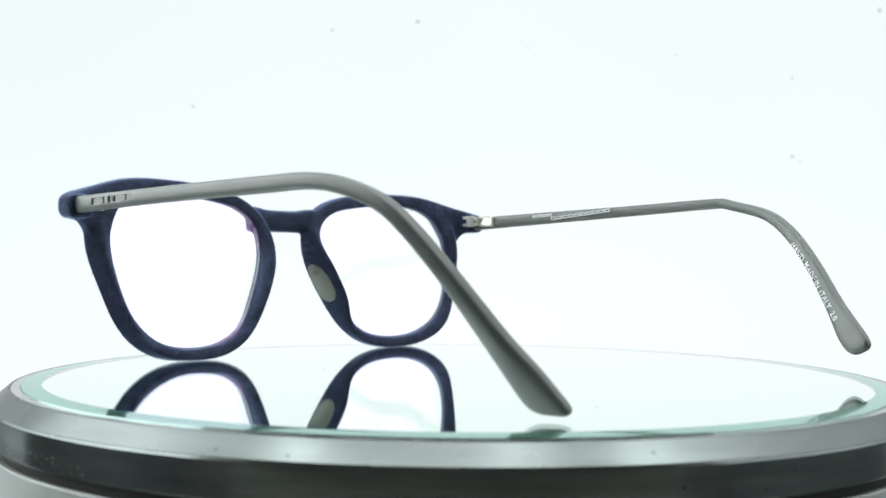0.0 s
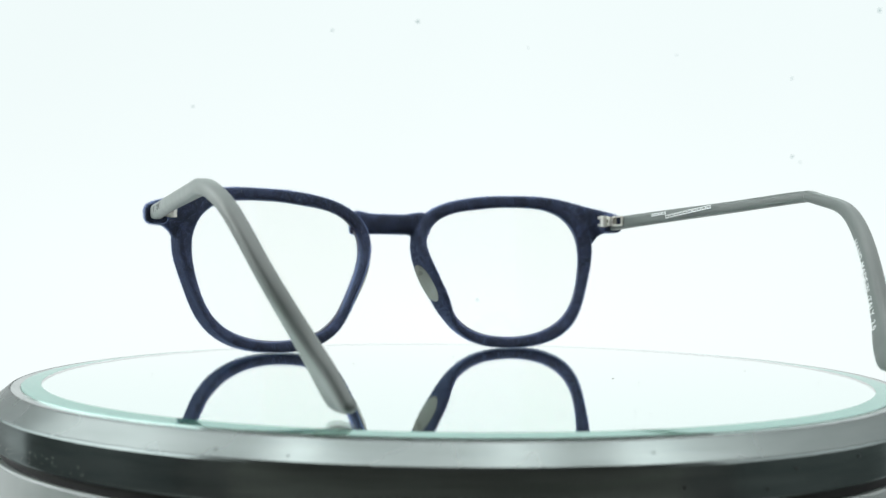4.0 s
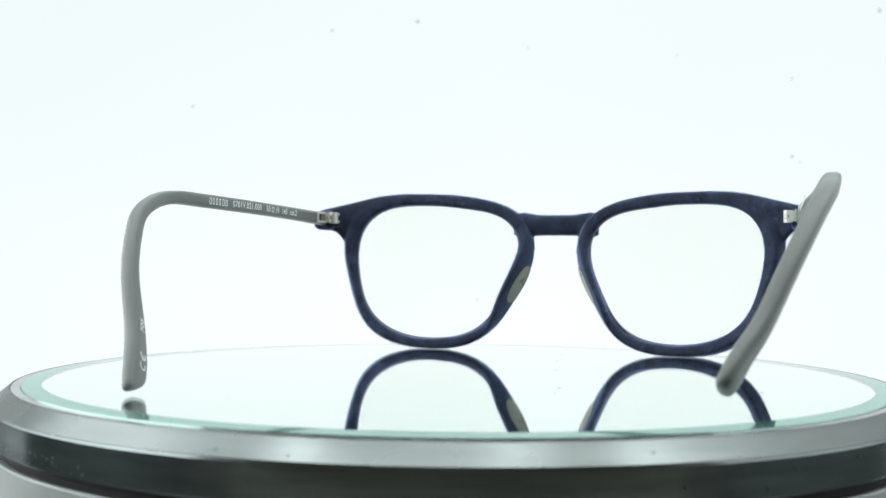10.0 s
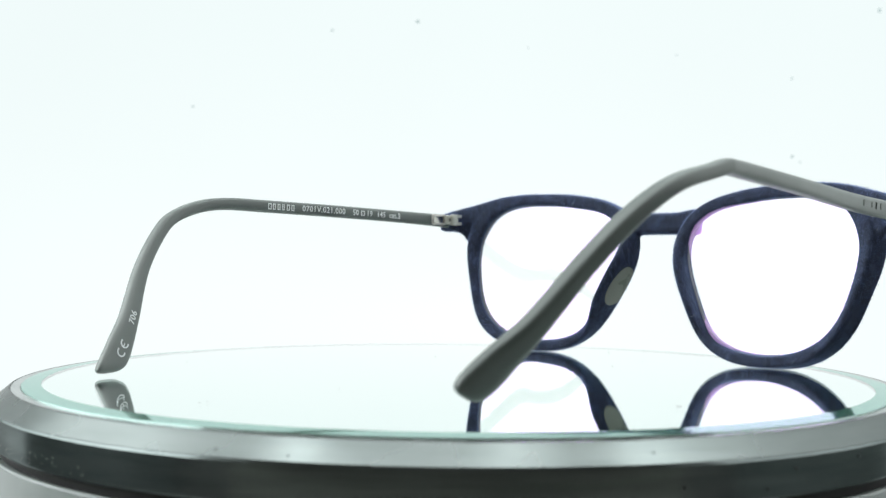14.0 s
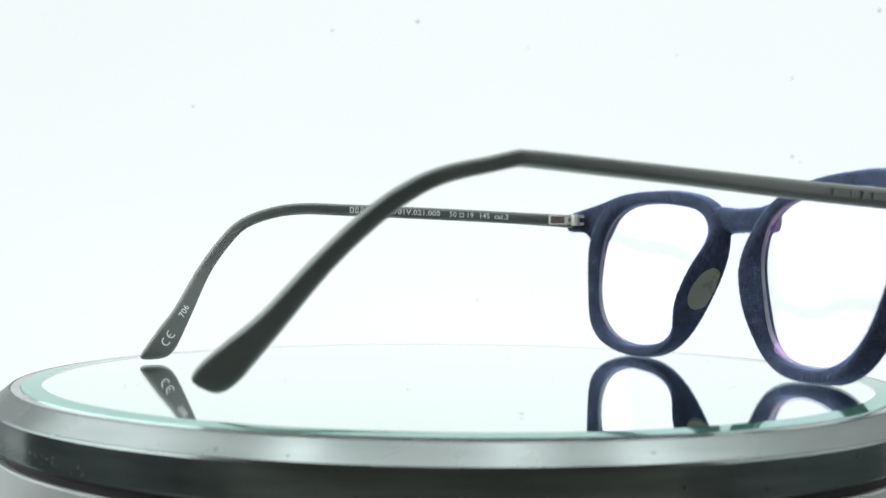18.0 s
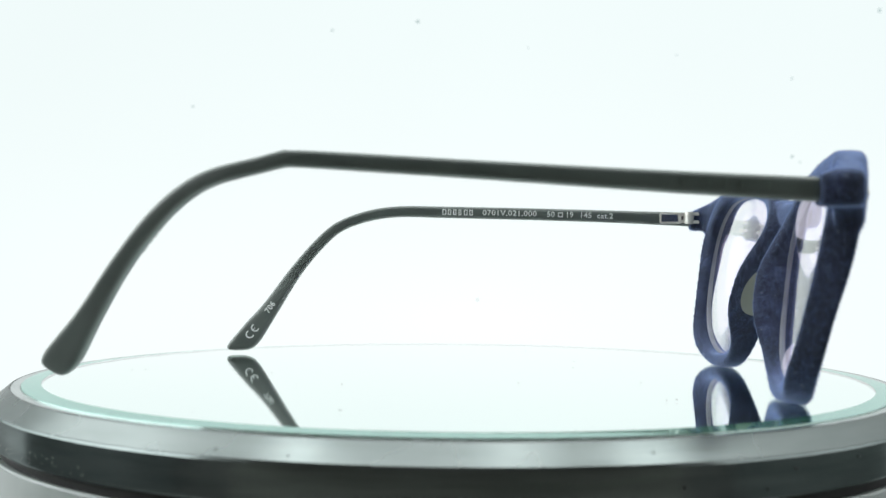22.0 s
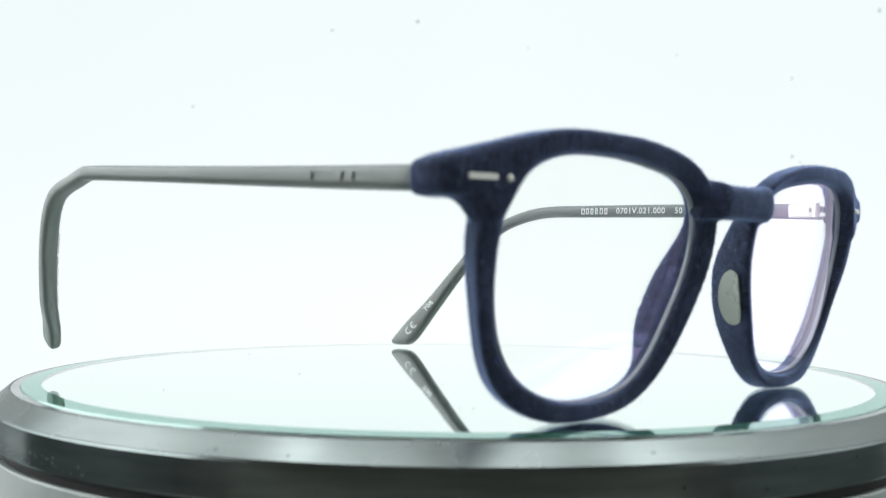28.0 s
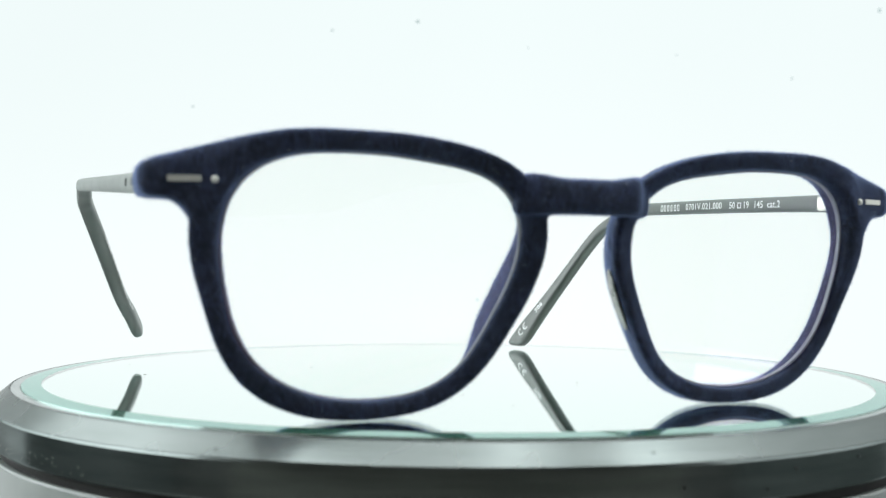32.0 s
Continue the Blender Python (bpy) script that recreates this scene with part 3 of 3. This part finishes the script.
def hinge(root, side):
    """Spring hinge on the inner side: framed plate in the temple, barrel with knuckles and a screw."""
    x = side * 65.75
    body = part("hinge", seated(box(0.9, 6.0, 3.1, Matrix.Translation((x, 55.2, 37.8)), 0.28)), SILVER, root, "bright nickel spring hinge")
    part("hinge_plate", seated(box(0.3, 4.6, 2.1, Matrix.Translation((x - side * 0.33, 54.9, 37.8)), 0.06)), POLISHED, body, "flat polished hinge plate")
    for dz in (-1.0, 0.1, 1.2):
        bm = bmesh.new()
        bmesh.ops.create_cone(bm, cap_ends=True, segments=20, radius1=1.25 * MM, radius2=1.25 * MM, depth=1.05 * MM)
        bmesh.ops.bevel(bm, geom=[e for e in bm.edges if len(e.link_faces) == 2 and e.calc_face_angle() > 1], offset=0.1 * MM, segments=2, affect="EDGES")
        bmesh.ops.transform(bm, matrix=Matrix.Translation(Vector((side * 63.9, 60.0, 37.7 + dz)) * MM), verts=bm.verts[:])
        part("knuckle", seated(bm), SILVER, body)
    for dz in (-1.0, 1.2):
        part("hinge_leaf", seated(box(1.1, 2.7, 0.85, Matrix.Translation((side * 63.6, 61.2, 37.7 + dz)), 0.1)), SILVER, body)
    part("hinge_arm", seated(box(1.3, 2.4, 2.7, Matrix.Translation((side * 64.75, 58.7, 37.8)), 0.2)), SILVER, body)
    # Dark block on the surface; the slot's shade is in its colour.
    part("hinge_window", seated(box(0.3, 0.6, 1.0, Matrix.Translation((side * 64.05, 58.2, 37.8)), 0.08)), HINGE_DARK, body, "dark steel patch for a shaded slot in the hinge block")
    part("hinge_pin", seated(box(0.9, 0.9, 3.3, Matrix.Translation((side * 63.9, 60.0, 37.8)), 0.2)), SILVER, body)
    return body


def nose_pad(root, side):
    """An oval of smooth grey rubber let into the rounded flank beside the nose."""
    bm = bmesh.new()
    across, along = 12, 28
    layers = []
    for swell in (1.2, 0.9):
        rows = []
        for i in range(along + 1):
            s = -1 + 2 * i / along
            a = math.pi + 0.06 - 0.21 * s
            reach = max(0.06, (1 - abs(s) ** 2.1) ** (1 / 2.1))
            c = Vector(rim_point(a, 0.5, -0.3, side))
            row = []
            for j in range(across + 1):
                k = -1 + 2 * j / across
                q = -0.22 + 0.36 * reach * k
                p = (1 - abs(q) ** 4.76) ** (1 / 4.76)
                e = Vector(rim_point(a, 0.5 + 0.5 * p, q, side))
                dome = 1 + (swell - 1) * (1 if swell < 1 else 0.55 + 0.45 * (1 - k * k) * (1 - s * s))
                row.append(bm.verts.new((c + (e - c) * dome) * MM))
            rows.append(row)
        for r0, r1 in zip(rows, rows[1:]):
            for j in range(across):
                bm.faces.new((r0[j], r0[j + 1], r1[j + 1], r1[j]))
        layers.append(rows[0] + [r[-1] for r in rows[1:-1]] + rows[-1][::-1] + [r[0] for r in rows[-2:0:-1]])
    top, low = layers
    for i in range(len(top)):
        k = (i + 1) % len(top)
        bm.faces.new((top[i], top[k], low[k], low[i]))
    bmesh.ops.recalc_face_normals(bm, faces=bm.faces[:])
    return part("nose_pad", seated(bm), PAD, root, "smooth grey rubber nose pad")


def lens(root, side):
    """A thin bowed lens held in the rim's groove."""
    bm = bmesh.new()
    count, steps = 96, 8
    layers = []
    for off in (0.55, -0.55):
        rows = [[bm.verts.new(Vector((side * EYE_X, lens_y(EYE_X, EYE_Z) + off + 0.25, EYE_Z)) * MM)]]
        for k in range(1, steps + 1):
            u = k / steps
            row = []
            for i in range(count):
                a = 2 * math.pi * i / count
                r = (radius(OPENING, a) + 0.7) * u
                x, z = EYE_X + r * math.cos(a), EYE_Z + r * math.sin(a)
                row.append(bm.verts.new(Vector((side * x, lens_y(x, z) + off + 0.25 * (1 - u * u), z)) * MM))
            rows.append(row)
        for i in range(count):
            j = (i + 1) % count
            bm.faces.new((rows[0][0], rows[1][i], rows[1][j]))
            for k in range(1, steps):
                bm.faces.new((rows[k][i], rows[k + 1][i], rows[k + 1][j], rows[k][j]))
        layers.append(rows[-1])
    for i in range(count):
        j = (i + 1) % count
        bm.faces.new((layers[0][i], layers[1][i], layers[1][j], layers[0][j]))
    bmesh.ops.recalc_face_normals(bm, faces=bm.faces[:])
    glassy = part("lens", seated(bm), LENS, root, "clear coated lens")
    # the ground edge of the lens where it sits in the groove
    rings = []
    for i in range(96):
        a = 2 * math.pi * i / 96
        ring = []
        for k in range(8):
            b = 2 * math.pi * k / 8
            r = radius(OPENING, a) + 0.05 - 0.25 * nose_side(a) + 0.1 * smoothstep(0, 0.6, math.cos(a)) + 0.3 * math.cos(b)
            x, z = EYE_X + r * math.cos(a), EYE_Z + r * math.sin(a)
            ring.append((side * x, lens_y(x, z) - 0.1 + 0.75 * smoothstep(0.0, -0.6, math.cos(a)) + 0.6 * math.sin(b), z))
        rings.append(ring)
    part("lens_edge", seated(loft(rings, True)), LENS_EDGE, glassy, "pale ground lens edge")
    return glassy


def flock(front, root):
    """Short upright fibres all over the front, and a few pale lint hairs."""
    bpy.context.view_layer.update()
    me = bpy.data.meshes.new_from_object(front.evaluated_get(bpy.context.evaluated_depsgraph_get()))
    count = len(me.polygons)
    mids, norms = np.empty(count * 3, np.float32), np.empty(count * 3, np.float32)
    me.polygons.foreach_get("center", mids)
    me.polygons.foreach_get("normal", norms)
    bpy.data.meshes.remove(me)
    mids, norms = mids.reshape(-1, 3), norms.reshape(-1, 3)
    rng = np.random.default_rng(7)
    for name, number, tall, wide, mat, label in (("flock", 260000, 0.26, 0.011, FIBRE, "short navy flock fibres"), ("lint", 420, 0.7, 0.03, LINT, "pale lint specks and hairs")):
        pick = rng.integers(0, count, number)
        p = mids[pick] + rng.normal(0, 0.00012, (number, 3))
        n = norms[pick] + rng.normal(0, 0.45 if name == "flock" else 1.2, (number, 3))
        n /= np.linalg.norm(n, axis=1)[:, None]
        side = np.cross(n, rng.normal(0, 1, (number, 3)))
        side /= np.linalg.norm(side, axis=1)[:, None]
        high = tall * (0.5 + 0.8 * rng.random((number, 1))) * MM
        corners = np.stack([p - side * wide * MM, p + side * wide * MM, p + n * high], 1).reshape(-1, 3)
        mesh = bpy.data.meshes.new(name)
        mesh.from_pydata(corners.tolist(), [], np.arange(number * 3).reshape(-1, 3).tolist())
        mesh.materials.append(mat)
        ob = new(name, mesh)
        ob.parent = root
        tagged(ob, label=label, kind="stuff")


def spectacles():
    root = tagged(empty("spectacles"), label="navy flocked spectacles with grey rubber temples standing on glass", category="spectacles")
    bm = bmesh.new()
    rims(bm)
    bridge(bm)
    for side in (-1, 1):
        lump = bmesh.new()
        bmesh.ops.create_uvsphere(lump, u_segments=20, v_segments=12, radius=1.0, matrix=Matrix.Scale(MM, 4) @ Matrix.Translation((side * 8.4, 70.4, 28.4)) @ Matrix.Rotation(radians(side * -12), 4, "Y") @ Matrix.Diagonal((2.1, 2.0, 2.4, 1)))
        me = bpy.data.meshes.new("lump")
        lump.to_mesh(me)
        lump.free()
        bm.from_mesh(me)
        bpy.data.meshes.remove(me)
    endpieces(bm)
    front = part("front_frame", seated(bm), VELVET, root, "navy velvet-flocked front with keyhole bridge")
    fuse = front.modifiers.new("fuse", "REMESH")
    fuse.mode, fuse.voxel_size, fuse.use_smooth_shade = "VOXEL", 0.0004, True
    ease = front.modifiers.new("ease", "SMOOTH")
    ease.factor, ease.iterations = 0.5, 9
    flock(front, root)
    for side in (-1, 1):
        lens(root, side)
        nose_pad(root, side)
        # silver bar and dot let into the front
        for name, x, wide, high in (("rivet_bar", 64.2, 5.0, 0.95), ("rivet_dot", 60.0, 1.2, 1.2)):
            y = (70.3 if wide > 2 else 70.6) - 0.29 * (x - 60)
            piece = box(wide, 0.6, high, Matrix.Translation((side * x, y - 0.1, 37.2)) @ Matrix.Rotation(side * -0.28, 4, "Z"), 0.12 if wide > 2 else 0.35)
            if name == "rivet_dot":
                piece.free()
                piece = bmesh.new()
                bmesh.ops.create_uvsphere(piece, u_segments=16, v_segments=10, radius=1.0, matrix=Matrix.Scale(MM, 4) @ Matrix.Translation((side * x, y - 0.15, 37.1)) @ Matrix.Diagonal((wide / 2, 0.4, high / 2, 1)))
            part(name, seated(piece), SILVER, front, "polished silver inlay")
        hinge(root, side)

    right, fr = temple(root, TEMPLE_R, 0.3, 4.8, "matte grey rubber temple")
    left, fl = temple(root, TEMPLE_L, 0.78, 3.3, "matte grey rubber temple, tip resting on the glass")
    # marks engraved in the outer faces
    for ob, frames in ((right, fr), (left, fl)):
        cutter = bmesh.new()
        for y, long, high, lean, dx, deep in ((41.2, 5.0, 1.25, 0, 0, 0.1), (41.2, 0.9, 1.3, 0, 2.1, 0.25), (45.8, 0.9, 1.4, 15, 0, 0.25), (50.4, 5.0, 1.25, 0, 0, 0.1), (50.4, 0.9, 1.3, 0, 2.1, 0.25)):
            c, t, n, up, h, w = at_y(frames, y)
            m = Matrix((t, up, n)).transposed().to_4x4()
            box(long, high, 2 * deep, Matrix.Translation(c + n * (w / 2) + up * 0.1 + t * dx) @ m @ Matrix.Rotation(radians(lean), 4, "Z"), 0, cutter)
        engrave(ob, seated(cutter))

    # writing inside the wearer's left temple
    f = at_y(fl, -8.0)
    m = inner_pose(f, -1)
    print_bars(hollow_bars([(1.52 * i, 0.0, w, 1.6, 0.26) for i, w in enumerate((1.1, 0.95, 0.9, 0.8, 1.0, 0.95))]), m, left, "name_bars")
    for word, y, wide in (("0701V.021.000", 3.3, 1.08), ("50", 21.2, 1.0), ("19", 26.4, 1.0), ("145", 30.3, 1.0), ("cat.2", 35.1, 1.0)):
        lettering(word, 2.15, inner_pose(at_y(fl, y), -1), left, stretch=wide)
    m = inner_pose(at_y(fl, 25.0), -1)
    print_bars([(-0.7, 0.55, 1.4, 0.25, 0), (-0.7, -0.55, 1.4, 0.25, 0), (-0.7, 0, 0.25, 1.35, 0), (0.45, 0, 0.25, 1.35, 0)], m, left, "box_mark")
    lettering("706", 2.2, inner_pose(at_y(fl, -54.6), -1), left, align="CENTER")
    ce_mark(left, inner_pose(at_y(fl, -58.9), -1))

    # writing inside the wearer's right temple
    m = inner_pose(at_y(fr, 37.2), 1)
    blocks = [(1.2 * i, 0.62 + 0.02 * i, 0.95, 0.8, 0.24) for i in range(6)] + [(6.7 + 2.05 * i, -0.35 + 0.11 * i, 1.75, 0.95, 0.26) for i in range(10)]
    print_bars(hollow_bars(blocks), m, right, "word_mark")
    for word, y in (("HAND", -48.6), ("MADE", -52.8), ("IN", -55.3), ("ITALY", -57.9), ("2.0", -61.0)):
        lettering(word, 1.95, inner_pose(at_y(fr, y), 1, rise=-0.85), right, align="CENTER")
    return root


def ce_mark(parent, m):
    """The conformity mark: two open arcs, the second with a middle bar."""
    bm = bmesh.new()
    for cx, bar in ((-1.35, False), (1.35, True)):
        for i in range(14):
            a = radians(75 + 210 * i / 13)
            box(0.36, 0.36, 0.04, m @ Matrix.Translation((0.85 * cx + 0.3 + 0.95 * math.cos(a), 0.95 * math.sin(a), 0)) @ Matrix.Rotation(a, 4, "Z"), 0, bm)
        if bar:
            box(0.8, 0.26, 0.04, m @ Matrix.Translation((0.85 * cx - 0.1, 0, 0.001)), 0, bm)
    part("conformity_mark", seated(bm), PRINT, parent, "white printed mark", smooth=False)


booth()
dust_on_backdrop()
glass_disc = turntable()
glasses = spectacles()


def motions():
    """One steady turn of the plate and the spectacles on it."""
    turn = [(t, pose(0, 0, 0, 0, 0, -53.199 - 6.41121 * (t - 16))) for t in range(0, 33, 2)]
    walk(glass_disc, turn)
    walk(glasses, turn)


motions()
